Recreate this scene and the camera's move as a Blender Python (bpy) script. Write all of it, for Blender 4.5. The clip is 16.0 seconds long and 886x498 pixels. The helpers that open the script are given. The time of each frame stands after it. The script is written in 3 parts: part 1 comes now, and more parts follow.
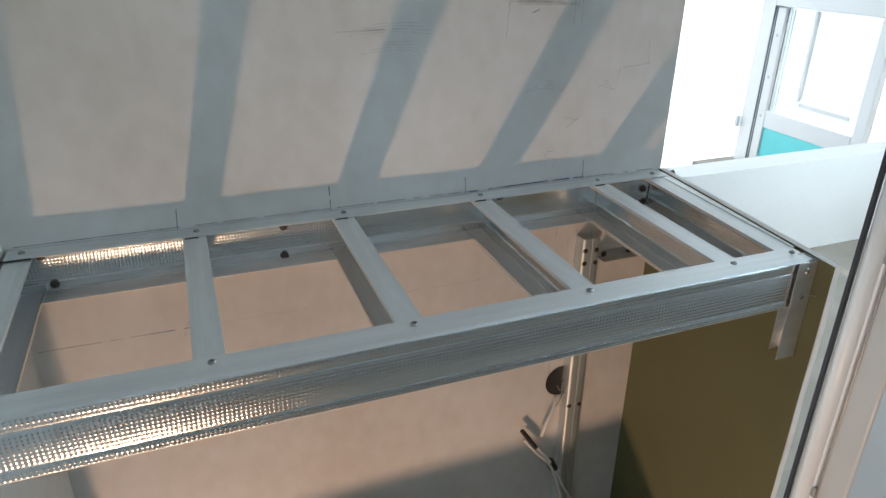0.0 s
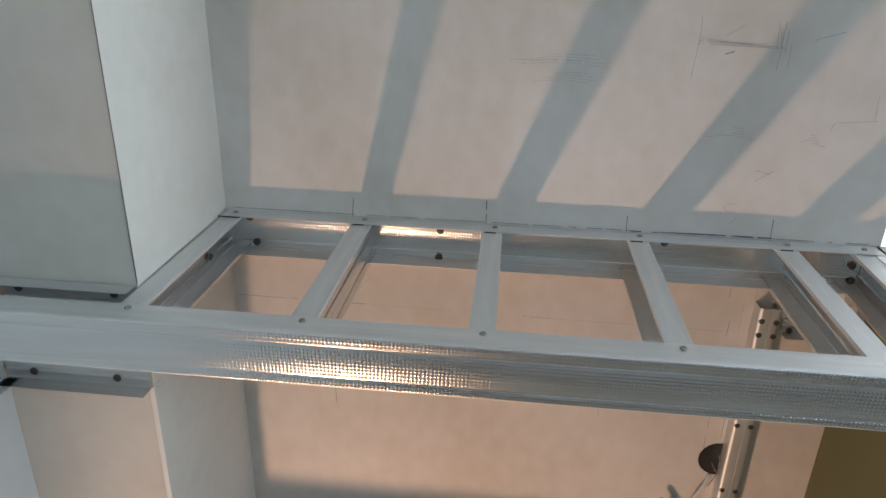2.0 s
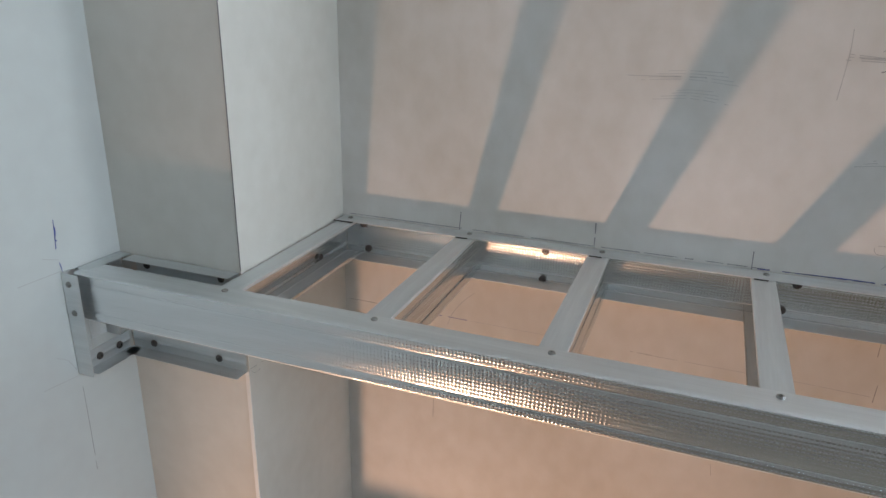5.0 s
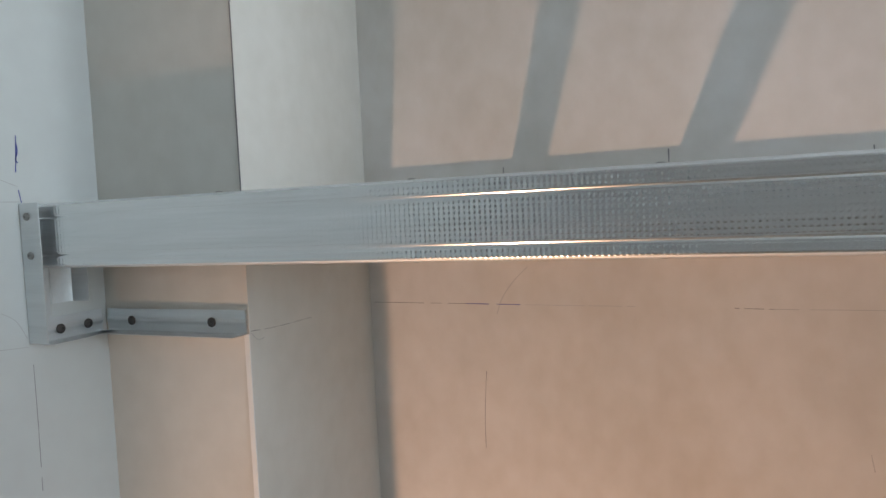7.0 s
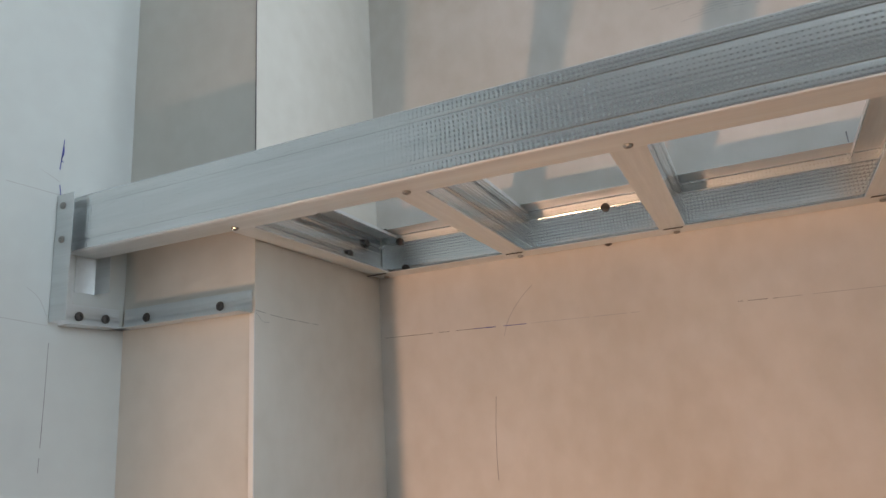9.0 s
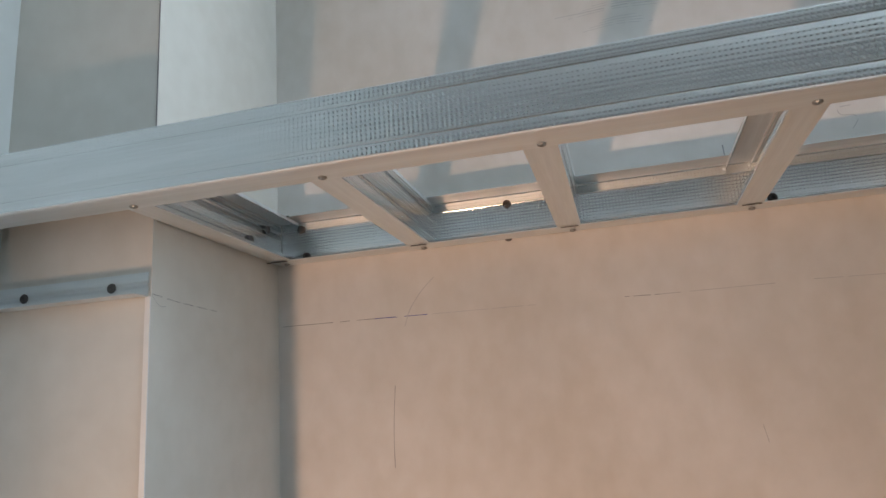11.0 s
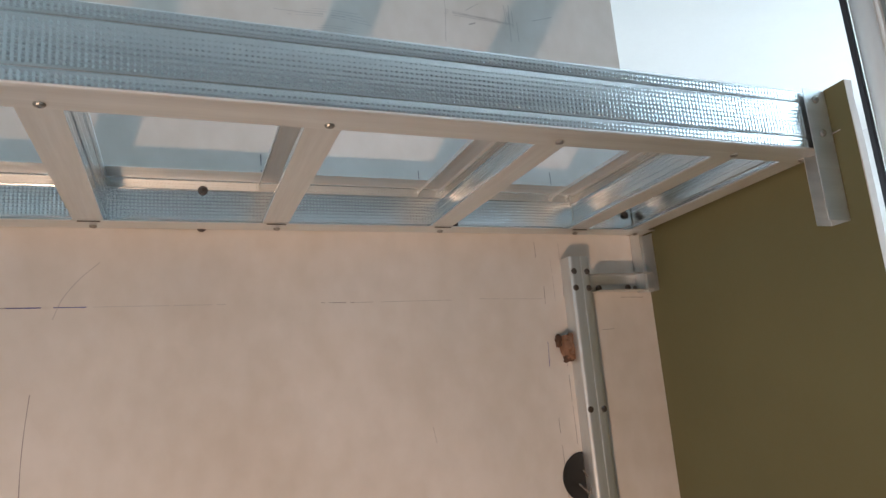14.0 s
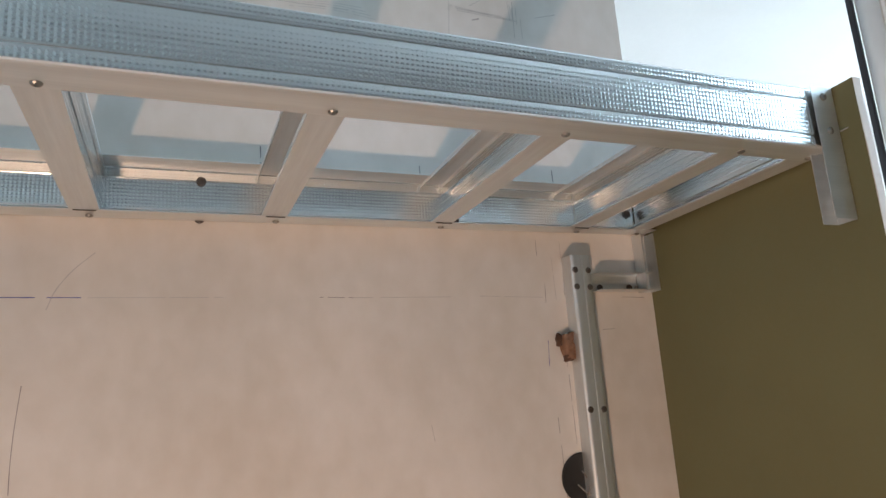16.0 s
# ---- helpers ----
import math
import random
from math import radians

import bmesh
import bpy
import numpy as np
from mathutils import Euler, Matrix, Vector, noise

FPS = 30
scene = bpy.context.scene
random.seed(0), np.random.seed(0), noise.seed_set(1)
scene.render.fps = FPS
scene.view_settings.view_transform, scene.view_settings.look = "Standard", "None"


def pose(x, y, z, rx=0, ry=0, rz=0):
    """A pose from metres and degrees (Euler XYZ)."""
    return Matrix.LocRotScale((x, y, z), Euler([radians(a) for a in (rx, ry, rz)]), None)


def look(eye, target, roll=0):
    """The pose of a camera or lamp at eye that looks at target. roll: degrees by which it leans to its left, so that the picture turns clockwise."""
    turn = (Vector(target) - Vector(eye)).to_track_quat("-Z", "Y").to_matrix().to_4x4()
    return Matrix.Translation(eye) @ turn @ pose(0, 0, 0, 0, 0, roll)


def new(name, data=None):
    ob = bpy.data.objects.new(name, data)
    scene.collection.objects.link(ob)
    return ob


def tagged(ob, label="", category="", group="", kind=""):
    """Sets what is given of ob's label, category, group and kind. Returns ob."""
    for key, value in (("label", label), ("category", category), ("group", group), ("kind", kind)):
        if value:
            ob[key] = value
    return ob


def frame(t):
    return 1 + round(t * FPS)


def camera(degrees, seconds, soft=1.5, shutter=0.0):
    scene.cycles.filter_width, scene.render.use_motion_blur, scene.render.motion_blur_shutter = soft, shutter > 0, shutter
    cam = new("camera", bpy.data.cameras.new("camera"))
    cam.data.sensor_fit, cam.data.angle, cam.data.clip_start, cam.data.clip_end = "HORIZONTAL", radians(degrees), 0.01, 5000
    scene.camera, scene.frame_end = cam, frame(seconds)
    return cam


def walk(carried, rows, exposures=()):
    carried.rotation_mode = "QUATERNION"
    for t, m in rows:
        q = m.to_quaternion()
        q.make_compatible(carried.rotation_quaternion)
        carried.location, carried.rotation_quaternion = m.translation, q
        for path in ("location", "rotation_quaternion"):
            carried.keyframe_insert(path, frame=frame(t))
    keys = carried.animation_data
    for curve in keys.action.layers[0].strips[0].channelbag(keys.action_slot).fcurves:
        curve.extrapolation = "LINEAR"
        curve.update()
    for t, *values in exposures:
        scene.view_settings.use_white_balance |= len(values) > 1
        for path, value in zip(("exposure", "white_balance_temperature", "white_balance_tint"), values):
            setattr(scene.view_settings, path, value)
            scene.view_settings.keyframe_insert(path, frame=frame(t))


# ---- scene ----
cam = camera(67.2, 16.0)
PATH = [
    (0, (0.042, 0.04, 1.8), (0.698, 1.734, 0.965), 0.5),
    (0.5, (0.07, 0.031, 1.797), (0.65, 1.751, 0.958), -0.2),
    (1, (0.134, 0.012, 1.799), (0.527, 1.793, 0.979), 0.3),
    (1.5, (0.213, -0.012, 1.798), (0.351, 1.815, 0.994), 1.4),
    (2, (0.272, -0.038, 1.798), (0.103, 1.804, 1.038), 1.6),
    (2.5, (0.33, -0.052, 1.8), (-0.098, 1.754, 1.056), 1.6),
    (3, (0.371, -0.041, 1.798), (-0.211, 1.721, 1.052), 1.2),
    (3.5, (0.385, -0.039, 1.798), (-0.2, 1.723, 1.054), 1.9),
    (3.7, (0.384, -0.041, 1.797), (-0.195, 1.727, 1.063), 2.1),
    (5.8, (0.37, 0.043, 1.647), (-0.345, 1.828, 1.097), 1.0),
    (6, (0.36, 0.057, 1.601), (-0.343, 1.861, 1.1), 0.4),
    (6.5, (0.32, 0.086, 1.514), (-0.422, 1.89, 1.072), -1.1),
    (7, (0.294, 0.098, 1.356), (-0.447, 1.952, 1.244), -2.6),
    (7.5, (0.304, 0.095, 1.227), (-0.447, 1.936, 1.444), -2.8),
    (8, (0.306, 0.094, 1.138), (-0.485, 1.891, 1.52), -3.7),
    (8.2, (0.316, 0.097, 1.118), (-0.496, 1.875, 1.543), -4.0),
    (10.3, (0.341, 0.091, 1.075), (-0.421, 1.876, 1.555), -3.5),
    (10.5, (0.338, 0.086, 1.078), (-0.398, 1.886, 1.545), -4.1),
    (11, (0.309, 0.077, 1.077), (-0.168, 1.971, 1.511), -3.7),
    (11.5, (0.256, 0.087, 1.08), (0.207, 2.044, 1.489), -3.8),
    (12, (0.202, 0.106, 1.07), (0.449, 2.046, 1.489), -3.0),
    (12.5, (0.16, 0.115, 1.066), (0.692, 2.001, 1.465), -4.6),
    (13, (0.129, 0.122, 1.066), (0.814, 1.952, 1.495), -5.0),
    (13.5, (0.131, 0.121, 1.067), (0.857, 1.937, 1.49), -4.7),
    (14, (0.131, 0.128, 1.065), (0.869, 1.94, 1.481), -4.6),
    (14.5, (0.131, 0.131, 1.064), (0.88, 1.939, 1.474), -4.3),
    (15, (0.131, 0.139, 1.06), (0.884, 1.944, 1.48), -4.1),
    (15.5, (0.133, 0.137, 1.062), (0.885, 1.94, 1.492), -4.2),
    (16, (0.129, 0.144, 1.056), (0.878, 1.949, 1.483), -3.9),
]
EXPOSURES = [(0, -0.10, 6400, 9), (1.5, -0.03, 6800, 13), (2.5, -0.0, 6850, 16), (6, 0.0, 7000, 17), (8, 0.05, 7050, 16), (10.5, 0.1, 6800, 15), (11.5, 0.1, 6450, 11), (12.5, 0.12, 6400, 11), (13.5, 0.18, 6200, 9), (16, 0.24, 6250, 10)]
walk(cam, [(t, look(eye, target, roll)) for t, eye, target, roll in PATH], EXPOSURES)

# ---- world, sun and lamps ----
world = bpy.data.worlds.new("world")
scene.world = world
world.use_nodes = True
wn = world.node_tree
sky = wn.nodes.new("ShaderNodeTexSky")
sky.sky_type = "NISHITA"
sky.sun_disc = False
sky.sun_elevation = radians(59)
sky.sun_rotation = radians(124)
wn.links.new(sky.outputs[0], wn.nodes["Background"].inputs[0])
wn.nodes["Background"].inputs[1].default_value = 0.12


def lamp(name, kind, m, energy, color, **kw):
    data = bpy.data.lights.new(name, kind)
    data.energy, data.color = energy, color
    if kind == "SUN":
        data.angle = radians(0.5)
    if kind == "AREA":
        data.shape, data.size, data.size_y = "RECTANGLE", kw["size"], kw["size_y"]
    if kind == "SPOT":
        data.shadow_soft_size, data.spot_size, data.spot_blend = kw["radius"], radians(kw["cone"]), 1.0
    ob = new(name, data)
    ob.matrix_world = m
    return ob


lamp("sun", "SUN", look((3, -2, 6.0), (0, 0, 0)), 2.2, (1.0, 0.95, 0.88))
# sky light through the two side windows
lamp("window_daylight", "AREA", look((2.29, 0.14, 1.72), (0.0, 0.34, 1.5)), 32, (0.65, 0.85, 1.0), size=1.1, size_y=1.2)
lamp("far_window_daylight", "AREA", look((4.55, 1.46, 1.6), (2.5, 2.0, 1.0)), 46, (0.74, 0.90, 1.0), size=0.85, size_y=1.3)
# bulb of the work light that stands on the floor
LAMP = Vector((-0.28, -0.16, 0.07))
lamp("work_light_bulb", "SPOT", look(LAMP, (0.64, 1.09, 0.88)), 61, (1.0, 0.61, 0.39), radius=0.034, cone=102)


# ---- materials ----
def material(name, color, rough=0.5, metal=0.0, spread=0.06, scale=6.0, fine=60.0, bump=0.05, stretch=(1, 1, 1), stain=None, spec=0.5):
    mat = bpy.data.materials.new(name)
    mat.use_nodes = True
    nt = mat.node_tree
    b = nt.nodes["Principled BSDF"]
    b.inputs["Metallic"].default_value = metal
    b.inputs["Specular IOR Level"].default_value = spec
    tc = nt.nodes.new("ShaderNodeTexCoord")
    mp = nt.nodes.new("ShaderNodeMapping")
    mp.inputs["Scale"].default_value = stretch
    nt.links.new(tc.outputs["Object"], mp.inputs[0])
    n1, n2 = nt.nodes.new("ShaderNodeTexNoise"), nt.nodes.new("ShaderNodeTexNoise")
    for n, s in ((n1, scale), (n2, fine)):
        n.inputs["Scale"].default_value = s
        n.inputs["Detail"].default_value = 5
        nt.links.new(mp.outputs[0], n.inputs["Vector"])
    add = nt.nodes.new("ShaderNodeMath")
    add.operation = "MULTIPLY_ADD"
    add.inputs[1].default_value = 0.35
    nt.links.new(n2.outputs[0], add.inputs[0])
    nt.links.new(n1.outputs[0], add.inputs[2])
    ramp = nt.nodes.new("ShaderNodeValToRGB")
    ramp.color_ramp.elements[0].position, ramp.color_ramp.elements[1].position = 0.45, 0.9
    lo = [c * (1 - spread) for c in color]
    hi = [min(1, c * (1 + spread)) for c in color]
    ramp.color_ramp.elements[0].color = (*lo, 1)
    ramp.color_ramp.elements[1].color = (*hi, 1)
    if stain:
        ramp.color_ramp.elements[0].color = (*stain, 1)
    nt.links.new(add.outputs[0], ramp.inputs[0])
    nt.links.new(ramp.outputs[0], b.inputs["Base Color"])
    rr = nt.nodes.new("ShaderNodeMapRange")
    rr.inputs["To Min"].default_value, rr.inputs["To Max"].default_value = max(0.02, rough * 0.8), min(1, rough * 1.2)
    nt.links.new(n2.outputs[0], rr.inputs[0])
    nt.links.new(rr.outputs[0], b.inputs["Roughness"])
    bp = nt.nodes.new("ShaderNodeBump")
    bp.inputs["Strength"].default_value = bump
    bp.inputs["Distance"].default_value = 0.002
    nt.links.new(n2.outputs[0], bp.inputs["Height"])
    nt.links.new(bp.outputs[0], b.inputs["Normal"])
    return mat


def emission(name, color, strength):
    mat = bpy.data.materials.new(name)
    mat.use_nodes = True
    b = mat.node_tree.nodes["Principled BSDF"]
    b.inputs["Base Color"].default_value = (*color, 1)
    b.inputs["Emission Color"].default_value = (*color, 1)
    b.inputs["Emission Strength"].default_value = strength
    return mat


def glass(name, tint):
    mat = bpy.data.materials.new(name)
    mat.use_nodes = True
    b = mat.node_tree.nodes["Principled BSDF"]
    b.inputs["Base Color"].default_value = (*tint, 1)
    b.inputs["Transmission Weight"].default_value = 1.0
    b.inputs["Roughness"].default_value = 0.02
    b.inputs["IOR"].default_value = 1.45
    return mat


PLASTER = material("primed_plaster", (0.69, 0.675, 0.66), 0.75, 0, 0.05, 2.6, 30, 0.10, (1.1, 1, 0.85), stain=(0.565, 0.535, 0.49))
PIER = material("pier_plaster", (0.68, 0.67, 0.63), 0.75, 0, 0.04, 2.2, 30, 0.08, stain=(0.58, 0.56, 0.51))
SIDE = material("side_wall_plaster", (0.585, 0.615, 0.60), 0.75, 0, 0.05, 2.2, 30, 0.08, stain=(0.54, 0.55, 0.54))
CONCRETE = material("bare_plaster", (0.52, 0.52, 0.51), 0.9, 0, 0.12, 2.0, 40, 0.3)
WHITE = material("white_paint", (0.80, 0.80, 0.79), 0.6, 0, 0.03, 2.0, 40, 0.05)
FLOOR = material("screed", (0.32, 0.29, 0.25), 0.85, 0, 0.15, 3.0, 50, 0.2)
GREEN = material("green_gypsum_card", (0.145, 0.142, 0.068), 0.85, 0, 0.06, 4, 160, 0.05)
GYPSUM = material("gypsum_core", (0.72, 0.69, 0.65), 0.9, 0, 0.08, 25, 120, 0.5)
PVC = material("white_pvc", (0.80, 0.82, 0.83), 0.34, 0, 0.015, 1.5, 8, 0.0)
GASKET = material("weathered_gasket", (0.16, 0.22, 0.25), 0.6)
RUBBER = material("black_rubber", (0.03, 0.035, 0.045), 0.6)
SCREW = material("zinc_screw", (0.34, 0.34, 0.33), 0.30, 1.0)
DARK_SCREW = material("phosphated_screw", (0.10, 0.09, 0.085), 0.5, 0.6)
PLUG = material("grey_nylon_plug", (0.22, 0.20, 0.18), 0.6)
PENCIL = material("graphite", (0.21, 0.20, 0.205), 0.6)
INK = material("blue_ink", (0.03, 0.05, 0.28), 0.6)
BLACK = material("black_plastic", (0.015, 0.015, 0.015), 0.6)
CABLE = material("white_cable_sheath", (0.74, 0.72, 0.69), 0.4)
CABLE_BLACK = material("black_cable_end", (0.03, 0.025, 0.025), 0.5)
TAN = material("tan_card", (0.19, 0.11, 0.07), 0.8, 0, 0.3, 30, 120, 0.4)
TURQ = material("turquoise_panel", (0.13, 0.74, 0.78), 0.35, 0, 0.04)
BLUE = material("blue_cloth", (0.06, 0.32, 0.72), 0.9, 0, 0.35, 14, 90, 0.4)
WOODDARK = material("dark_wood", (0.10, 0.075, 0.05), 0.6, 0, 0.3, 20, 80, 0.2)
PANE = glass("clear_glass", (0.58, 0.70, 0.72))
# glow that stands in for the over-bright white outdoors
OUTSIDE = emission("outdoor_glare", (0.93, 0.98, 1.0), 1.9)


def steel(name, color, rough, knurl, half, wear=0.22):
    """Galvanised sheet: dull flanges; a web (within half of its middle) with rolled streaks and, where knurl is set, rows of pressed dots between the grooves."""
    mat = material(name, color, rough, 1.0, 0.07, 7, 45, 0.06, (0.5, 9, 9))
    nt = mat.node_tree
    b = nt.nodes["Principled BSDF"]
    old = next(n for n in nt.nodes if n.type == "BUMP")
    old.inputs["Distance"].default_value = 0.0003
    tc = nt.nodes.new("ShaderNodeTexCoord")
    sep = nt.nodes.new("ShaderNodeSeparateXYZ")
    nt.links.new(tc.outputs["Object"], sep.inputs[0])

    def op(kind, a, b=None, c=None):
        m = nt.nodes.new("ShaderNodeMath")
        m.operation = kind
        for i, v in enumerate((a, b, c)):
            if v is None:
                continue
            if isinstance(v, (int, float)):
                m.inputs[i].default_value = v
            else:
                nt.links.new(v, m.inputs[i])
        return m.outputs[0]

    z, x = sep.outputs["Z"], sep.outputs["X"]
    web = op("COMPARE", z, -H_WEB / 2, half)
    # long rolled streaks: many across the sheet, few along it
    mp = nt.nodes.new("ShaderNodeMapping")
    mp.inputs["Scale"].default_value = (1.1, 1, 260)
    nt.links.new(tc.outputs["Object"], mp.inputs[0])
    n = nt.nodes.new("ShaderNodeTexNoise")
    n.inputs["Scale"].default_value, n.inputs["Detail"].default_value = 2.0, 4
    nt.links.new(mp.outputs[0], n.inputs["Vector"])
    streak = n.outputs[0]
    gloss = op("MULTIPLY_ADD", streak, 0.26, rough * 0.58 - 0.13)
    dull = nt.nodes.new("ShaderNodeTexNoise")
    dull.inputs["Scale"].default_value, dull.inputs["Detail"].default_value = 40.0, 3
    nt.links.new(tc.outputs["Object"], dull.inputs["Vector"])
    flange = op("MULTIPLY_ADD", dull.outputs[0], 0.14, rough + 0.16)
    mix = nt.nodes.new("ShaderNodeMix")
    nt.links.new(web, mix.inputs["Factor"])
    nt.links.new(flange, mix.inputs["A"])
    nt.links.new(gloss, mix.inputs["B"])
    nt.links.new(mix.outputs["Result"], b.inputs["Roughness"])
    height = op("MULTIPLY", op("MULTIPLY", streak, web), wear)
    if knurl:
        dot = op("MULTIPLY", op("SINE", op("MULTIPLY", x, math.tau / 0.0098)), op("SINE", op("MULTIPLY", z, math.tau / 0.0098)))
        dot = op("POWER", op("ABSOLUTE", dot), 1.5)
        groove = op("ADD", op("COMPARE", z, -0.0610, 0.0034), op("COMPARE", z, -0.0163, 0.0034))
        dot = op("MULTIPLY", dot, op("MULTIPLY", web, op("SUBTRACT", 1.0, groove)))
        height = op("MULTIPLY_ADD", dot, knurl, height)
    bp = nt.nodes.new("ShaderNodeBump")
    bp.inputs["Strength"].default_value = 0.8
    bp.inputs["Distance"].default_value = 0.0006
    nt.links.new(height, bp.inputs["Height"])
    nt.links.new(old.outputs[0], bp.inputs["Normal"])
    nt.links.new(bp.outputs[0], b.inputs["Normal"])
    return mat


H_WEB = 0.075
STEEL_RIB = steel("galvanised_track", (0.76, 0.79, 0.80), 0.35, 0.55, 0.0355)
STEEL_RUNG = steel("galvanised_stud", (0.73, 0.76, 0.77), 0.42, 0.0, 0.0325)
STEEL_FLAT = steel("galvanised_offcut", (0.70, 0.73, 0.74), 0.32, 0.0, 0.0)
FAINT = material("faint_graphite", (0.45, 0.435, 0.43), 0.7)
SMUDGE = material("light_graphite", (0.52, 0.505, 0.495), 0.8)
# white PVC greyed, so the leaf face's shade sits in its colour
DIM_PVC = material("dimmed_pvc", (0.56, 0.56, 0.545), 0.4, 0, 0.03, 1.5, 12, 0.01)
PULP = material("brown_pulp", (0.075, 0.04, 0.025), 0.8, 0, 0.3, 40, 160, 0.5)
WOODLIGHT = material("raw_pine", (0.50, 0.36, 0.21), 0.7, 0, 0.2, 6, 60, 0.1, (1, 12, 12))


# ---- mesh helpers ----
def part(name, bm, mat, parent=None, label=""):
    me = bpy.data.meshes.new(name)
    bmesh.ops.recalc_face_normals(bm, faces=bm.faces)
    bm.to_mesh(me)
    bm.free()
    me.materials.append(mat)
    ob = new(name, me)
    if parent:
        ob.parent = parent
    if label:
        ob["label"] = label
    return ob


def thing(name, m, label, category, group="", kind=""):
    ob = new(name)
    ob.empty_display_size = 0.05
    ob.matrix_world = m
    return tagged(ob, label, category, group, kind)


def box(lo, hi, bevel=0.0):
    bm = bmesh.new()
    bmesh.ops.create_cube(bm, size=1)
    for v in bm.verts:
        v.co = [lo[i] + (v.co[i] + 0.5) * (hi[i] - lo[i]) for i in range(3)]
    if bevel:
        bmesh.ops.bevel(bm, geom=bm.edges[:], offset=bevel, segments=2, affect="EDGES", profile=0.5)
    return bm


def prism(plan, z0, z1):
    """A solid with the given corners in plan."""
    bm = bmesh.new()
    a = [bm.verts.new((x, y, z0)) for x, y in plan]
    b = [bm.verts.new((x, y, z1)) for x, y in plan]
    bm.faces.new(a)
    bm.faces.new(b)
    for i in range(len(plan)):
        j = (i + 1) % len(plan)
        bm.faces.new((a[i], a[j], b[j], b[i]))
    return bm


def sheet_profile(poly, length, t=0.0009, waves=0.0):
    """Thin bent sheet: an open line in (y, z) swept along x."""
    pts = [Vector(p) for p in poly]
    off = []
    for i, p in enumerate(pts):
        d = Vector((0, 0))
        if i > 0:
            d += (p - pts[i - 1]).normalized()
        if i < len(pts) - 1:
            d += (pts[i + 1] - p).normalized()
        d.normalize()
        off.append(p + Vector((-d.y, d.x)) * t)
    steps = 1 if not waves else 24
    bm = bmesh.new()
    rings = []
    for s in range(steps + 1):
        x = length * s / steps
        w = waves * noise.noise(Vector((x * 3.1, poly[0][0] * 9, length))) if waves else 0
        rings.append([bm.verts.new((x, p.x + w, p.y)) for p in pts] + [bm.verts.new((x, p.x + w, p.y)) for p in reversed(off)])
    n = len(rings[0])
    for s in range(steps):
        for i in range(n):
            j = (i + 1) % n
            bm.faces.new((rings[s][i], rings[s][j], rings[s + 1][j], rings[s + 1][i]))
    k = len(pts)
    for r in (rings[0], rings[-1]):
        for i in range(k - 1):
            bm.faces.new((r[i], r[i + 1], r[n - 2 - i], r[n - 1 - i]))
    bmesh.ops.recalc_face_normals(bm, faces=bm.faces)
    for f in bm.faces:
        f.smooth = True
    for e in bm.edges:
        e.smooth = len(e.link_faces) == 2 and e.calc_face_angle(0) < radians(40)
    return bm


def ribbed(length_z, z0, grooves, depth, y=0.0):
    """Points up a web with shallow pressed grooves."""
    pts = [(y, z0)]
    for g0, g1 in grooves:
        for k in range(9):
            a = k / 8
            pts.append((y + depth * 0.5 * (1 - math.cos(math.tau * a)), z0 + (g0 + (g1 - g0) * a) * length_z))
    pts.append((y, z0 + length_z))
    return pts


def u_profile(length, h, flange, side=1, grooves=((0.16, 0.215), (0.755, 0.81)), depth=0.0009, top=True, waves=0.0):
    """Track profile: web from z = -h to 0 at y = 0, flanges to +y (side 1) or -y."""
    web = ribbed(h, -h, grooves, depth)
    r = min(0.0035, h * 0.08)
    web[0] = (0, -h + r)
    poly = [(flange, -h), (r + 0.0006, -h), (r, -h), (r * 0.3, -h + r * 0.3), (0, -h + r), (0, -h + r + 0.0006)] + web[1:]
    if top:
        web_top = (0, -r)
        poly = poly[:-1] + [(0, -r - 0.0006), web_top, (r * 0.3, -r * 0.3), (r, 0), (r + 0.0006, 0), (flange, 0)]
    return sheet_profile([(side * y, z) for y, z in poly], length, 0.0009, waves)


def c_profile(length, h, flange):
    """Stud profile with lips: web at y = 0, flanges to +y."""
    web = ribbed(h, -h, ((0.2, 0.32), (0.68, 0.8)), 0.0020)
    lip = 0.006
    poly = [(flange, -h + lip), (flange, -h)] + web
    poly += [(flange, 0), (flange, -lip)]
    return sheet_profile(poly, length, 0.0007)


def screw_head(r=0.0046, h=0.0030):
    """Pan head with a cross slot, standing on z = 0."""
    bm = bmesh.new()
    rings = []
    for rad, z in ((r, 0), (r, h * 0.45), (r * 0.8, h * 0.85), (r * 0.42, h), (r * 0.3, h * 0.45)):
        rings.append([bm.verts.new((rad * math.cos(a), rad * math.sin(a), z)) for a in [i * math.tau / 12 for i in range(12)]])
    for a, b in zip(rings, rings[1:]):
        for i in range(12):
            bm.faces.new((a[i], a[(i + 1) % 12], b[(i + 1) % 12], b[i]))
    bm.faces.new(rings[-1])
    bm.faces.new(rings[0])
    return bm


def tube(points, r, seg=8):
    """A round cord along points."""
    pts = [Vector(p) for p in points]
    bm = bmesh.new()
    rings = []
    for i, p in enumerate(pts):
        d = (pts[min(i + 1, len(pts) - 1)] - pts[max(i - 1, 0)]).normalized()
        u = d.orthogonal().normalized() if i == 0 else (u - d * u.dot(d)).normalized()
        w = d.cross(u)
        rings.append([bm.verts.new(p + (u * math.cos(a) + w * math.sin(a)) * r) for a in [k * math.tau / seg for k in range(seg)]])
    for a, b in zip(rings, rings[1:]):
        for i in range(seg):
            bm.faces.new((a[i], a[(i + 1) % seg], b[(i + 1) % seg], b[i]))
    for f in bm.faces:
        f.smooth = True
    bm.faces.new(rings[0])
    bm.faces.new(rings[-1])
    return bm


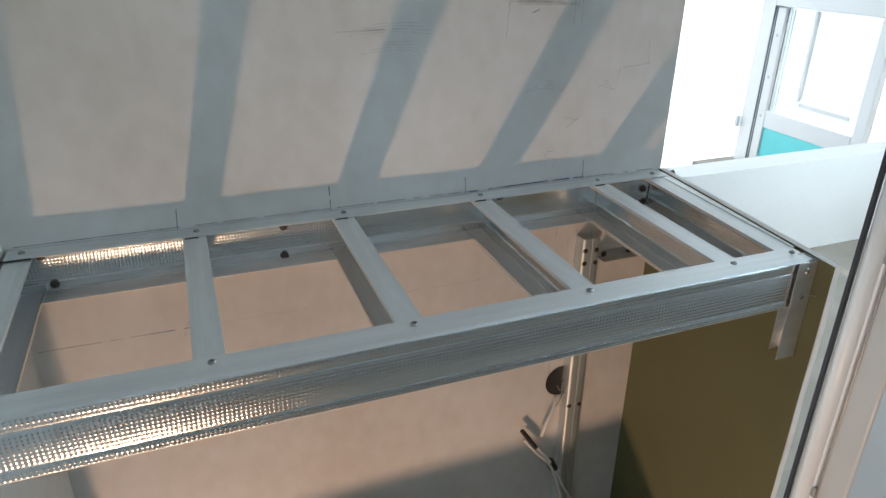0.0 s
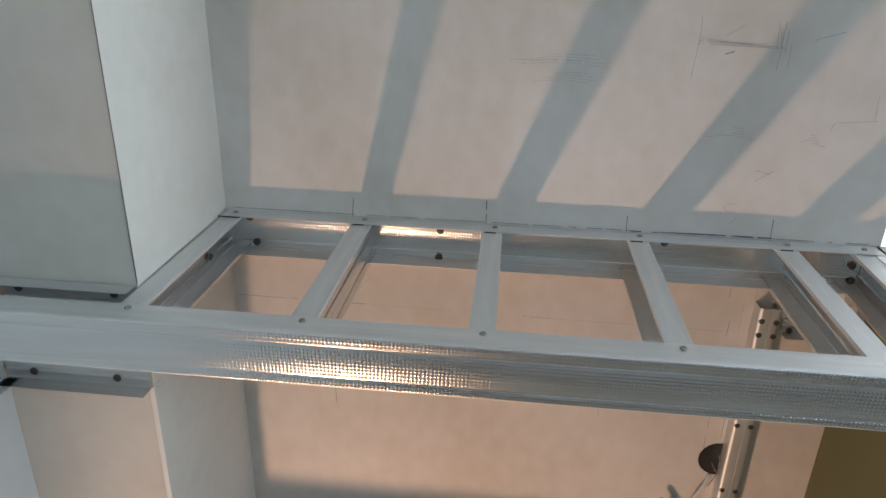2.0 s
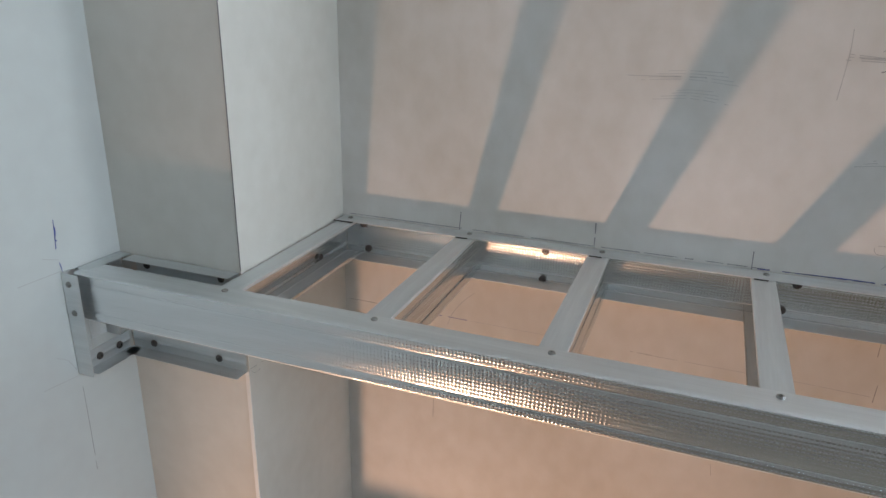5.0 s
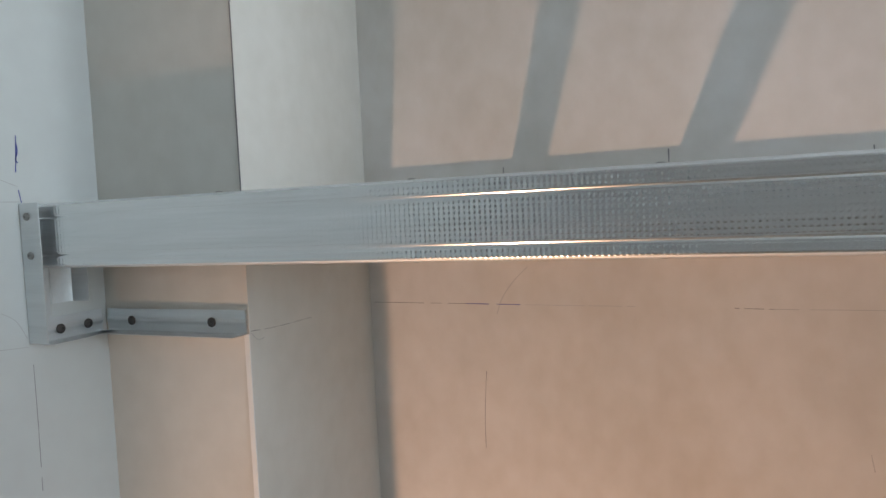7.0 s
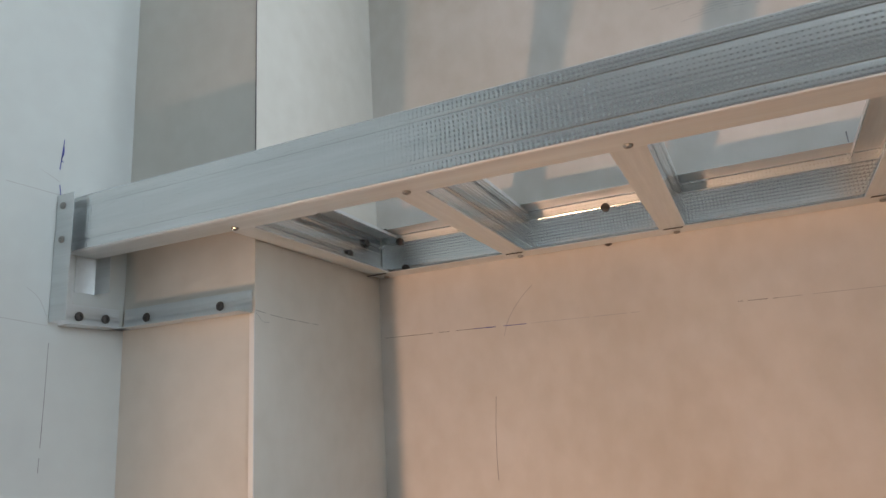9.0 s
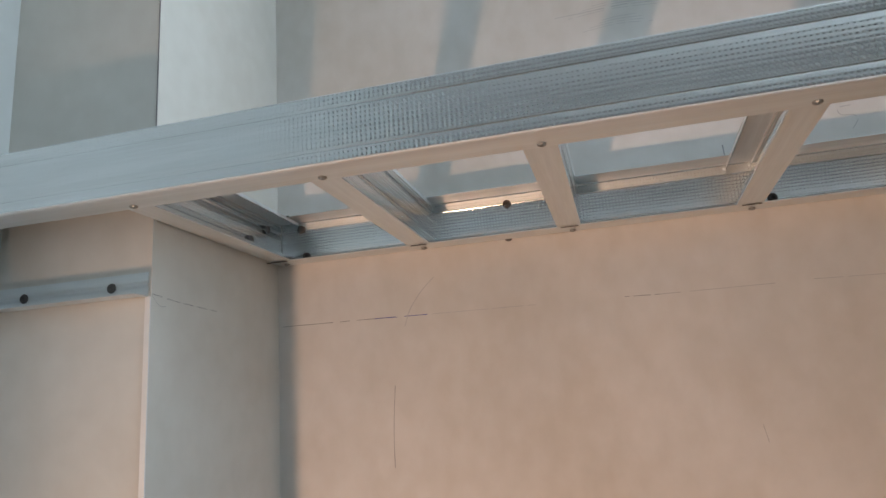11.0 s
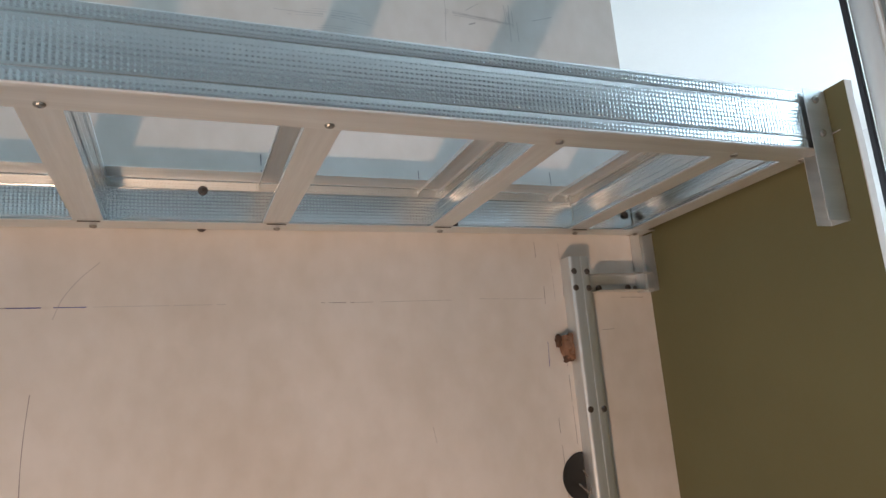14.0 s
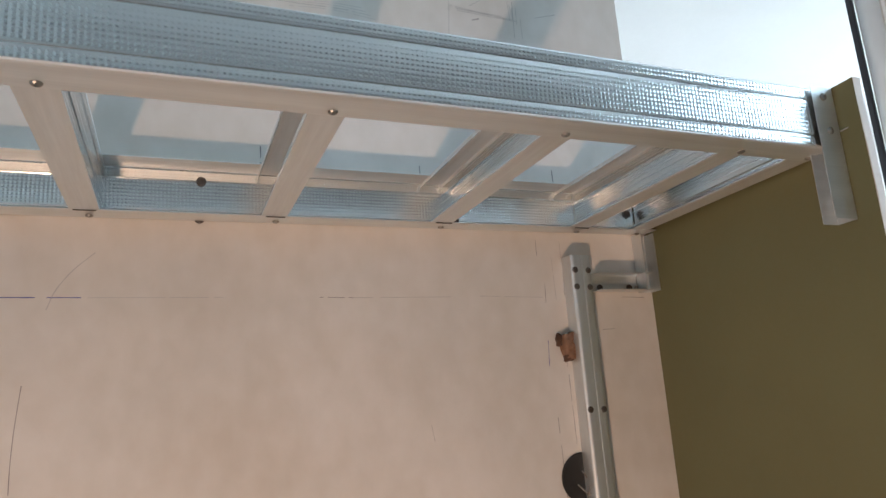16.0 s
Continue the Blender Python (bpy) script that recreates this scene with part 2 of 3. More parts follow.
def arc(points, n=10):
    """A smooth line through points."""
    p = [Vector(q) for q in points]
    p = [2 * p[0] - p[1]] + p + [2 * p[-1] - p[-2]]
    out = []
    for i in range(1, len(p) - 2):
        for k in range(n):
            t = k / n
            a, b, c, d = p[i - 1], p[i], p[i + 1], p[i + 2]
            out.append(0.5 * (2 * b + (c - a) * t + (2 * a - 5 * b + 4 * c - d) * t * t + (3 * b - a - 3 * c + d) * t ** 3))
    return out + [p[-2]]


def upright(plan, z0, z1, t=0.0009):
    """A bent sheet standing upright along the given line in plan."""
    bm = sheet_profile(plan, z1 - z0, t)
    bmesh.ops.transform(bm, matrix=Matrix(((0, 1, 0, 0), (0, 0, 1, 0), (1, 0, 0, z0), (0, 0, 0, 1))), verts=bm.verts)
    return bm


# ---- the setting ----
BACK, LEFT, END, TOP, H = 1.092, -0.463, 0.921, 1.386, 0.075
CEIL = 2.62


def structure(name, bm, mat, label, category):
    return tagged(part(name, bm, mat), label, category, kind="structure")


structure("floor", box((-0.7, -2.4, -0.12), (4.75, 3.2, 0.0)), FLOOR, "dusty grey-brown floor of an unfinished room", "floor")
structure("ceiling", box((-0.7, -2.4, CEIL), (4.75, 3.2, CEIL + 0.12)), WHITE, "plain white ceiling of the room", "ceiling")
structure("wall_back", box((-0.46, BACK, 0), (END, BACK + 0.1, CEIL)), PLASTER, "primed plaster partition wall with pencil marks", "wall")
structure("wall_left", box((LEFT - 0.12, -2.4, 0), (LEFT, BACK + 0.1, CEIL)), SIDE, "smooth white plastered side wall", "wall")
structure("pier", prism([(LEFT, 0.759), (-0.2275, 0.757), (-0.239, BACK), (LEFT, BACK)], 0, CEIL), PIER, "square plastered pier standing in the corner", "pier")
structure("wall_rear", box((-0.7, -2.52, 0), (4.75, -2.4, CEIL)), CONCRETE, "bare grey plaster wall", "wall")
# side wall with a wide window
structure("wall_right", box((2.32, -2.4, 0), (2.47, -0.62, CEIL)), WHITE, "white side wall beside a window", "wall")
structure("wall_right_low", box((2.32, -0.62, 0), (2.47, 0.80, 1.05)), WHITE, "white wall under a window", "wall")
structure("wall_right_high", box((2.32, -0.62, 2.36), (2.47, 0.80, CEIL)), WHITE, "white wall over a window", "wall")
structure("wall_right_end", box((2.32, 0.80, 0), (2.47, 1.00, CEIL)), WHITE, "white wall end beside a window", "wall")
structure("wall_return", box((2.47, 0.88, 0), (4.75, 1.00, CEIL)), WHITE, "plain white wall turning the corner", "wall")
structure("wall_far_right_low", box((4.6, 1.0, 0), (4.75, 3.2, 0.9)), WHITE, "white wall under a window", "wall")
structure("wall_far_right_high", box((4.6, 1.0, 2.3), (4.75, 3.2, CEIL)), WHITE, "white wall over a window", "wall")
# added wall piece, blocks the sun from the parapet's inner face
structure("wall_sun_block", box((4.6, 1.92, 0.9), (4.75, 3.2, 2.3)), WHITE, "unseen white wall piece added to keep sun off the parapet", "wall")
# the partition closes the neighbouring room behind
structure("wall_behind", box((-0.7, 3.2, 0), (1.6, 3.32, CEIL)), WHITE, "plain white wall of the next room", "wall")
structure("wall_far_left", box((-0.82, 1.19, 0), (-0.7, 3.2, CEIL)), WHITE, "plain white wall of the next room", "wall")
structure("parapet", box((1.6, 2.88, 0), (4.6, 3.06, 0.616), 0.004), WHITE, "low white parapet wall under a wide opening", "wall")

# ---- the metal frame between pier and board ----
frame_thing = thing("metal_frame", pose(0, 0, 0), "galvanised steel stud frame like a ladder, screwed to walls and board", "frame")
FRONT = 0.660


def placed(ob, m):
    ob.matrix_local = m
    return ob


def screws(places, parent, turn, mat=None, r=0.0047):
    """Screw heads at places, their heads turned by the given pose."""
    first = None
    for p in places:
        if first is None:
            first = ob = part("screw", screw_head(r), mat or SCREW, parent)
        else:
            ob = first.copy()
            scene.collection.objects.link(ob)
        ob.matrix_parent_inverse = parent.matrix_basis.inverted()
        ob.matrix_basis = Matrix.Translation(p) @ turn @ pose(0, 0, 0, 0, 0, (p[0] * 7000) % 90)
    return first


UP, DOWN, FACE, BACKFACE = pose(0, 0, 0), pose(0, 0, 0, 180), pose(0, 0, 0, 90), pose(0, 0, 0, -90)

front = placed(part("front_rail", u_profile(1.302, H, 0.042, 1, waves=0.0012), STEEL_RIB, frame_thing), pose(-0.451, FRONT - 0.001, TOP, 0, 0, 0.1))
back = placed(part("back_rail", u_profile(1.142, H, 0.041, -1, waves=0.0008), STEEL_RIB, frame_thing), pose(-0.232, BACK - 0.001, TOP + 0.001))
RUNGS = ((-0.206, -0.215), (0.026, 0.024), (0.256, 0.2575), (0.499, 0.508), (0.737, 0.755), (0.846, 0.880))
W = 0.0335
for i, (xf, xb) in enumerate(RUNGS):
    y0, y1 = FRONT + 0.003, BACK - 0.004
    side = -1 if i == 0 else 1  # the first has its back against the pier
    ob = part("rung", c_profile(math.hypot(y1 - y0, xb - xf), H - 0.0035, side * W), STEEL_RUNG, frame_thing)
    turn = math.degrees(math.atan2(y1 - y0, xb - xf))
    placed(ob, pose(xf + side * W / 2, y0, TOP - 0.0016, 0, 0, turn))
top_screws = [(xf + 0.002, FRONT + 0.030, TOP + 0.0006) for xf, xb in RUNGS]
screws(top_screws, front, UP)
screws([(xf + 0.003, FRONT + 0.032, TOP - H - 0.0006) for xf, xb in RUNGS], front, DOWN)
screws([(xb + 0.004, BACK - 0.022, TOP + 0.0016) for xf, xb in RUNGS], back, UP)
screws([(xb + 0.004, BACK - 0.022, TOP - H - 0.0006) for xf, xb in RUNGS], back, DOWN)
# wall plugs with dark heads in the back rail
plugs = [(-0.184, 0.062), (-0.193, 0.014), (0.161, 0.071), (0.163, 0.017), (0.56, 0.014), (0.545, 0.060), (0.882, 0.036), (0.886, 0.064)]
screws([(x, BACK - 0.0035, TOP - dz) for x, dz in plugs], back, FACE, DARK_SCREW, 0.0068)
# black strip stands in for the shade in the open joint
part("gap_shadow", box((0.9015, BACK - 0.0030, TOP - 0.058), (0.9035, BACK - 0.0022, TOP - 0.030)), BLACK, frame_thing)
# plugs that hold the first rung on the pier
for y, dz in ((0.72, 0.052), (0.98, 0.05), (1.035, 0.022)):
    ob = part("screw", screw_head(0.0065), DARK_SCREW, frame_thing)
    placed(ob, pose(-0.2222 - 0.021 * (y - 0.663) + 0.003, y, TOP - dz, 0, 90))
# thin black strips put the shadow into the rung joints
part("gap_shadow", box((-0.236, BACK - 0.0445, TOP - 0.0004), (-0.196, BACK - 0.0415, TOP + 0.0009)), BLACK, frame_thing)
part("gap_shadow", box((-0.236, BACK - 0.0445, TOP - H - 0.0008), (-0.200, BACK - 0.0415, TOP - H + 0.0002)), BLACK, frame_thing)
for xf, xb in RUNGS[1:5]:
    part("gap_shadow", box((xb - 0.014, BACK - 0.0436, TOP - 0.0012), (xb + 0.006, BACK - 0.0422, TOP + 0.0006)), BLACK, frame_thing)
    part("gap_shadow", box((xb - 0.012, BACK - 0.0438, TOP - H - 0.0009), (xb + 0.014, BACK - 0.0420, TOP - H + 0.0002)), BLACK, frame_thing)
# left post on the side wall, its flange lapping over the rail's end
PF = FRONT - 0.0125
left_post = part("left_post", upright([(LEFT + 0.033, PF), (LEFT + 0.002, PF), (LEFT + 0.001, PF + 0.001), (LEFT + 0.001, PF + 0.030)], TOP - 0.165, TOP + 0.002), STEEL_FLAT, frame_thing)
part("left_post", upright([(LEFT + 0.0012, PF + 0.032), (LEFT + 0.0012, PF + 0.060), (LEFT + 0.002, PF + 0.061), (LEFT + 0.030, PF + 0.061)], TOP - 0.122, TOP - 0.001), STEEL_FLAT, frame_thing)
screws([(LEFT + 0.014, PF - 0.001, TOP - 0.014), (LEFT + 0.016, PF - 0.001, TOP - 0.060)], left_post, FACE)
# top tracks on side wall and pier
placed(part("wall_track", u_profile(0.082, 0.028, 0.027, -1, ((0.35, 0.65),), 0.0015), STEEL_FLAT, frame_thing), pose(LEFT + 0.0008, FRONT + 0.012, TOP + 0.0012, 0, 0, 90))
placed(part("pier_track", u_profile(0.198, 0.028, 0.027, -1, ((0.35, 0.65),), 0.0015), STEEL_FLAT, frame_thing), pose(-0.428, 0.7555, TOP + 0.0006))
screws([(-0.262, 0.7535, TOP - 0.014), (-0.405, 0.7535, TOP - 0.014)], frame_thing, FACE, DARK_SCREW, 0.0062)
# lower tracks, with the upper flange cut away
LOW = 1.2175
placed(part("wall_track", u_profile(0.090, 0.030, 0.027, -1, ((0.35, 0.65),), 0.0015, top=False), STEEL_FLAT, frame_thing), pose(LEFT + 0.0008, FRONT, LOW + 0.030, 0, 0, 90))
placed(part("pier_track", u_profile(0.226, 0.030, 0.027, -1, ((0.35, 0.65),), 0.0015, top=False), STEEL_FLAT, frame_thing), pose(-0.456, 0.7555, LOW + 0.030))
screws([(-0.281, 0.7535, LOW + 0.0145), (-0.412, 0.7535, LOW + 0.0145)], frame_thing, FACE, DARK_SCREW, 0.0062)
for y in (0.687, 0.727):
    placed(part("screw", screw_head(0.0062), DARK_SCREW, frame_thing), pose(LEFT + 0.003, y, LOW + 0.0145, 0, 90))


# ---- green board and the right post ----
def board_x(y):
    """Inner face of the board."""
    return 0.8625 + (y - 0.628) * (0.9165 - 0.8625) / (BACK - 0.628)


board = thing("drywall_board", pose(0, 0, 0), "olive green moisture-proof gypsum board standing on edge beside the frame", "board")
B0, B1 = 0.628, BACK - 0.001
part("card_face", prism([(board_x(B0), B0), (board_x(B1), B1), (board_x(B1) + 0.0005, B1), (board_x(B0) + 0.0005, B0)], 0.0, TOP + 0.002), GREEN, board)
core = prism([(board_x(B0) + 0.001, B0 - 0.0005), (board_x(B1) + 0.001, B1), (board_x(B1) + 0.0125, B1), (board_x(B0) + 0.0125, B0 - 0.0005)], 0.0, TOP + 0.002)
es = [e for e in core.edges if abs(e.verts[0].co.y - e.verts[1].co.y) < 0.01 and abs(e.verts[0].co.z - e.verts[1].co.z) > 1]
bmesh.ops.subdivide_edges(core, edges=es, cuts=60)
for v in core.verts:
    if v.co.y < B0 + 0.05 and 0.02 < v.co.z < TOP:
        v.co.y += 0.004 * noise.noise(Vector((v.co.z * 9, 1, 2)))
        v.co.x += 0.0015 * noise.noise(Vector((v.co.z * 23, 5, 2)))
part("core", core, GYPSUM, board, "chalky white cut edge")
RF = FRONT - 0.0035
xs = board_x(RF) - 0.001
right_post = part("right_post", upright([(xs - 0.036, RF), (xs - 0.001, RF), (xs, RF + 0.001), (xs + 0.003, RF + 0.027), (xs + 0.002, RF + 0.028), (xs - 0.022, RF + 0.028)], TOP - 0.163, TOP + 0.0005), STEEL_FLAT, frame_thing)
screws([(xs - 0.020, RF - 0.001, TOP - 0.013), (xs - 0.019, RF - 0.001, TOP - 0.056)], right_post, FACE)
part("screw", tube([(xs - 0.004, RF - 0.001, TOP - 0.056), (xs + 0.003, RF - 0.016, TOP - 0.052)], 0.0009), SCREW, frame_thing)

part("flange", prism([(0.8660, FRONT + 0.046), (board_x(FRONT + 0.046) - 0.0006, FRONT + 0.046), (board_x(BACK - 0.044) - 0.0006, BACK - 0.044), (0.893, BACK - 0.044)], TOP - 0.0010, TOP + 0.0002), STEEL_FLAT, frame_thing)

# ---- stud and bracket in the corner ----
stud = thing("wall_stud", pose(0, 0, 0), "galvanised steel stud screwed upright to the back wall", "stud")
SX0, STOP = 0.7375, 1.268
sp = sheet_profile([(0.007, 0.0), (0.0, 0.0), (0.0, 0.0225), (0.0008, 0.0252), (0.0030, 0.0268), (0.006, 0.0272), (0.019, 0.0272), (0.0197, 0.0258), (0.0213, 0.0258), (0.022, 0.0272), (0.031, 0.0272), (0.034, 0.0268), (0.0362, 0.0252), (0.037, 0.0225), (0.037, 0.0), (0.030, 0.0)], STOP, 0.0007)
stud_body = placed(part("body", sp, STEEL_FLAT, stud), Matrix(((0, 1, 0, SX0), (0, 0, -1, BACK - 0.001), (-1, 0, 0, STOP), (0, 0, 0, 1))))
heads = []
for z in (1.243, 1.215, 1.018, 0.862, 0.35):
    heads += [(SX0 + 0.006, BACK - 0.028, z), (SX0 + 0.031, BACK - 0.028, z - 0.001)]
screws(heads, stud_body, FACE, DARK_SCREW, 0.0052)
bracket = thing("corner_bracket", pose(0, 0, 0), "short offcuts of steel track screwed together in the corner", "bracket")
placed(part("arm", u_profile(0.112, 0.030, 0.027, -1, ((0.35, 0.65),), 0.0015), STEEL_FLAT, bracket), pose(0.791, BACK - 0.001, 1.240))
placed(part("upright", u_profile(0.102, 0.028, 0.027, -1, ((0.35, 0.65),), 0.0015), STEEL_FLAT, bracket), Matrix(((0, 0, 1, 0.913), (0, 1, 0, BACK - 0.002), (-1, 0, 0, TOP - H - 0.001), (0, 0, 0, 1))))
screws([(0.805, BACK - 0.004, 1.2165), (0.866, BACK - 0.004, 1.2165), (0.895, BACK - 0.005, 1.250)], bracket, FACE, DARK_SCREW, 0.006)
screws([(0.881, BACK - 0.004, 1.2165)], bracket, FACE, SCREW, 0.004)

# ---- socket hole, cable and marks on the back wall ----
hole = thing("socket_box", pose(0.733, BACK, 0.915), "round black flush socket box in the wall with loose wires", "socket box")
bm = bmesh.new()
rings = []
for r, y in ((0.037, 0.0), (0.038, -0.0012), (0.036, -0.0016), (0.035, -0.0008)):
    rings.append([bm.verts.new((r * math.cos(a), y, r * math.sin(a))) for a in [i * math.tau / 40 for i in range(40)]])
for a, b in zip(rings, rings[1:]):
    for i in range(40):
        bm.faces.new((a[i], a[(i + 1) % 40], b[(i + 1) % 40], b[i]))
bm.faces.new(rings[-1])
part("box", bm, BLACK, hole)
for pts in ([(-0.01, -0.002, -0.01), (-0.004, -0.012, -0.02), (0.008, -0.014, -0.030), (0.012, -0.01, -0.05)], [(0.0, -0.002, 0.01), (0.006, -0.01, -0.008), (-0.004, -0.016, -0.03), (-0.012, -0.012, -0.06)]):
    part("wire", tube(arc(pts), 0.0012), PLUG, hole)
cable = thing("power_cable", pose(-0.002, 0, -0.017), "white power cable looped and tied with black tape on the wall", "cable")
CY = BACK - 0.012
part("cord", tube(arc([(0.724, CY + 0.008, 0.893), (0.712, CY - 0.006, 0.872), (0.695, CY - 0.012, 0.845), (0.684, CY - 0.012, 0.808)]), 0.0042), CABLE, cable)
part("cord", tube(arc([(0.645, CY - 0.010, 0.822), (0.68, CY - 0.014, 0.772), (0.715, CY - 0.021, 0.720), (0.745, CY - 0.026, 0.655), (0.778, CY - 0.026, 0.590), (0.792, CY - 0.026, 0.545), (0.776, CY - 0.026, 0.528), (0.755, CY - 0.026, 0.565), (0.737, CY - 0.026, 0.640), (0.708, CY - 0.025, 0.722), (0.672, CY - 0.018, 0.768), (0.640, CY - 0.012, 0.812)]), 0.0036), CABLE, cable)
part("tape", tube([(0.708, CY - 0.017, 0.732), (0.721, CY - 0.016, 0.706)], 0.0105, 12), CABLE_BLACK, cable)
part("sheath_end", tube(arc([(0.633, CY - 0.012, 0.838), (0.648, CY - 0.015, 0.815), (0.668, CY - 0.018, 0.785)]), 0.0052), CABLE_BLACK, cable)


def pulp(size, seed):
    """A torn, lumpy wad."""
    bm = bmesh.new()
    bmesh.ops.create_icosphere(bm, subdivisions=3, radius=1)
    for v in bm.verts:
        n = noise.noise(v.co * 1.9 + Vector((3, 1, seed))) + 0.4 * noise.noise(v.co * 5 + Vector((1, seed, 2)))
        q = Vector((max(-0.72, min(0.72, v.co.x)), v.co.y, max(-0.76, min(0.76, v.co.z))))
        v.co = Vector((q.x * size[0], q.y * size[1], q.z * size[2])) * (1.25 + 0.5 * n)
    return bm


wad = thing("hole_stuffing", pose(0.730, BACK - 0.004, 1.121), "torn brown wad stuffed into a hole in the wall", "wad")
for name, mat, size, at, seed in (("rim", PULP, (0.008, 0.004, 0.009), (-0.013, 0.001, 0.010), 4), ("rim", PULP, (0.011, 0.006, 0.011), (0.010, 0.0, 0.010), 9), ("rim", PULP, (0.009, 0.005, 0.007), (0.0, 0.0, -0.018), 2), ("core", TAN, (0.011, 0.009, 0.016), (-0.002, -0.003, 0.002), 7), ("core", TAN, (0.008, 0.008, 0.008), (0.003, -0.002, -0.013), 12)):
    placed(part(name, pulp(size, seed), mat, wad), pose(*at))

# ---- balcony side ----
# glowing sheet stands in for the bright white wall beyond the parapet
structure("backdrop", box((0.4, 5.6, -1.0), (11.0, 5.62, 4.5)), OUTSIDE, "glowing sheet for the over-bright white wall and daylight outside", "sky")
structure("balcony_floor", box((4.3, 3.2, -0.12), (5.2, 4.72, 0.0)), FLOOR, "dusty grey-brown floor of the balcony", "floor")
door = thing("balcony_door", pose(4.735, 4.66, 0, 0, 0, -94), "white plastic balcony door with glass over a turquoise panel", "door")
part("frame", box((0.0, -0.022, 0.0), (0.150, 0.07, 2.4), 0.006), PVC, door)
part("frame", box((0.152, -0.022, 1.352), (1.36, 0.07, 1.56), 0.006), PVC, door)
part("gasket", box((0.151, -0.020, 0.02), (0.155, -0.010, 1.350)), GASKET, door)
part("gasket", box((0.156, -0.020, 1.346), (1.36, -0.010, 1.350)), GASKET, door)
part("gasket", box((0.172, -0.016, 0.02), (0.175, -0.008, 1.34)), GASKET, door)
part("stile", box((0.180, -0.012, 0.02), (0.270, 0.05, 1.340), 0.006), PVC, door)
part("stile", box((1.170, -0.012, 0.02), (1.270, 0.05, 1.340), 0.006), PVC, door)
part("rail", box((0.272, -0.012, 0.360), (1.168, 0.05, 0.505), 0.006), PVC, door)
part("panel", box((0.272, 0.006, 0.02), (1.168, 0.03, 0.358)), TURQ, door, "turquoise lower panel")
# glazing bars; the second upright pair is the frame's reflection, built solid
for x0, x1, z0, z1 in ((0.300, 0.322, 0.508, 1.338), (0.345, 0.353, 0.508, 1.338), (0.560, 0.590, 0.64, 1.338), (0.600, 0.608, 0.66, 1.338), (0.592, 1.10, 0.60, 0.635)):
    part("bar_and_reflection", box((x0, -0.002, z0), (x1, 0.0115, z1), 0.003), PVC, door)
part("pane", box((0.272, 0.012, 0.507), (1.168, 0.022, 1.338)), PANE, door).visible_shadow = False
for z in (0.45, 0.78, 1.12):
    part("screw_cap", tube([(0.225, -0.013, z), (0.225, -0.016, z)], 0.012, 12), DIM_PVC, door)
part("hinge", box((-0.03, -0.06, 0.30), (0.012, -0.03, 0.40), 0.006), PVC, door)

leaf = thing("door_leaf", pose(1.112, 0.7665, 0.0, 0, 0, 4), "open white plastic door leaf with black gasket and lock cams", "door")
part("sash", box((0.0, -0.105, 0.03), (0.33, 0.0, 2.25), 0.005), DIM_PVC, leaf)
part("bead", tube([(0.004, -0.021, 0.03), (0.004, -0.021, 2.25)], 0.0165, 24), PVC, leaf)
part("gasket", box((-0.012, -0.003, 0.03), (-0.003, 0.005, 2.25), 0.0015), RUBBER, leaf)
part("lip", box((-0.005, -0.047, 0.03), (0.001, -0.041, 2.25), 0.002), PVC, leaf)
part("lock_strip", box((-0.003, -0.054, 0.06), (0.0, -0.049, 2.2), 0.001), SCREW, leaf)
for z in (0.79, 1.31, 1.78):
    part("lock_cam", box((-0.010, -0.053, z), (-0.003, -0.043, z + 0.024), 0.003), SCREW, leaf)
for k in range(11):
    z = 1.548 + k * 0.0115 + (0.012 if k > 1 else 0)
    part("printed_mark", box((-0.0006, -0.070 + 0.001 * (k % 2), z), (0.0003, -0.062 + 0.001 * (k % 3), z + 0.007)), FAINT, leaf, "grey printed bar")

towel = bmesh.new()
for k, (half, deep, base, thick, drop) in enumerate(((0.135, 0.11, 0.000, 0.105, 0.01), (0.138, 0.12, 0.085, 0.085, 0.045), (0.128, 0.115, 0.155, 0.075, 0.075), (0.100, 0.095, 0.222, 0.050, 0.085))):
    layer = bmesh.new()
    bmesh.ops.create_cube(layer, size=2)
    bmesh.ops.subdivide_edges(layer, edges=layer.edges[:], cuts=11, use_grid_fill=True)
    for v in layer.verts:
        p = v.co.copy()
        p = p / max((abs(p.x) ** 4 + abs(p.y) ** 4 + abs(p.z) ** 4) ** 0.25, 1e-6)
        w = 0.008 * noise.noise(Vector((p.x * 3 + k, p.y * 2, p.z * 1.5 + 7 * k)))
        v.co = Vector((p.x * half + w, p.y * deep + w, base + (p.z + 1) / 2 * thick - drop * max(0, p.x) ** 2 + w))
    me = bpy.data.meshes.new("layer")
    layer.to_mesh(me)
    layer.free()
    towel.from_mesh(me)
    bpy.data.meshes.remove(me)
for f in towel.faces:
    f.smooth = True
tagged(placed(part("towel", towel, BLUE), pose(2.262, 2.985, 0.619)), "folded blue cloth towel on the white parapet", "towel")
tagged(placed(part("tool_handle", tube(arc([(0, 0, 0), (0.08, 0.01, 0.002), (0.16, 0.02, 0.0), (0.21, 0.02, 0.006)]), 0.013, 10), WOODDARK), pose(2.34, 2.91, 0.630)), "dark wooden tool handle on the white parapet", "tool")

# ---- pencil and ink marks on the plaster ----
WALLS = {"back": bpy.data.objects["wall_back"], "left": bpy.data.objects["wall_left"], "pier": bpy.data.objects["pier"]}


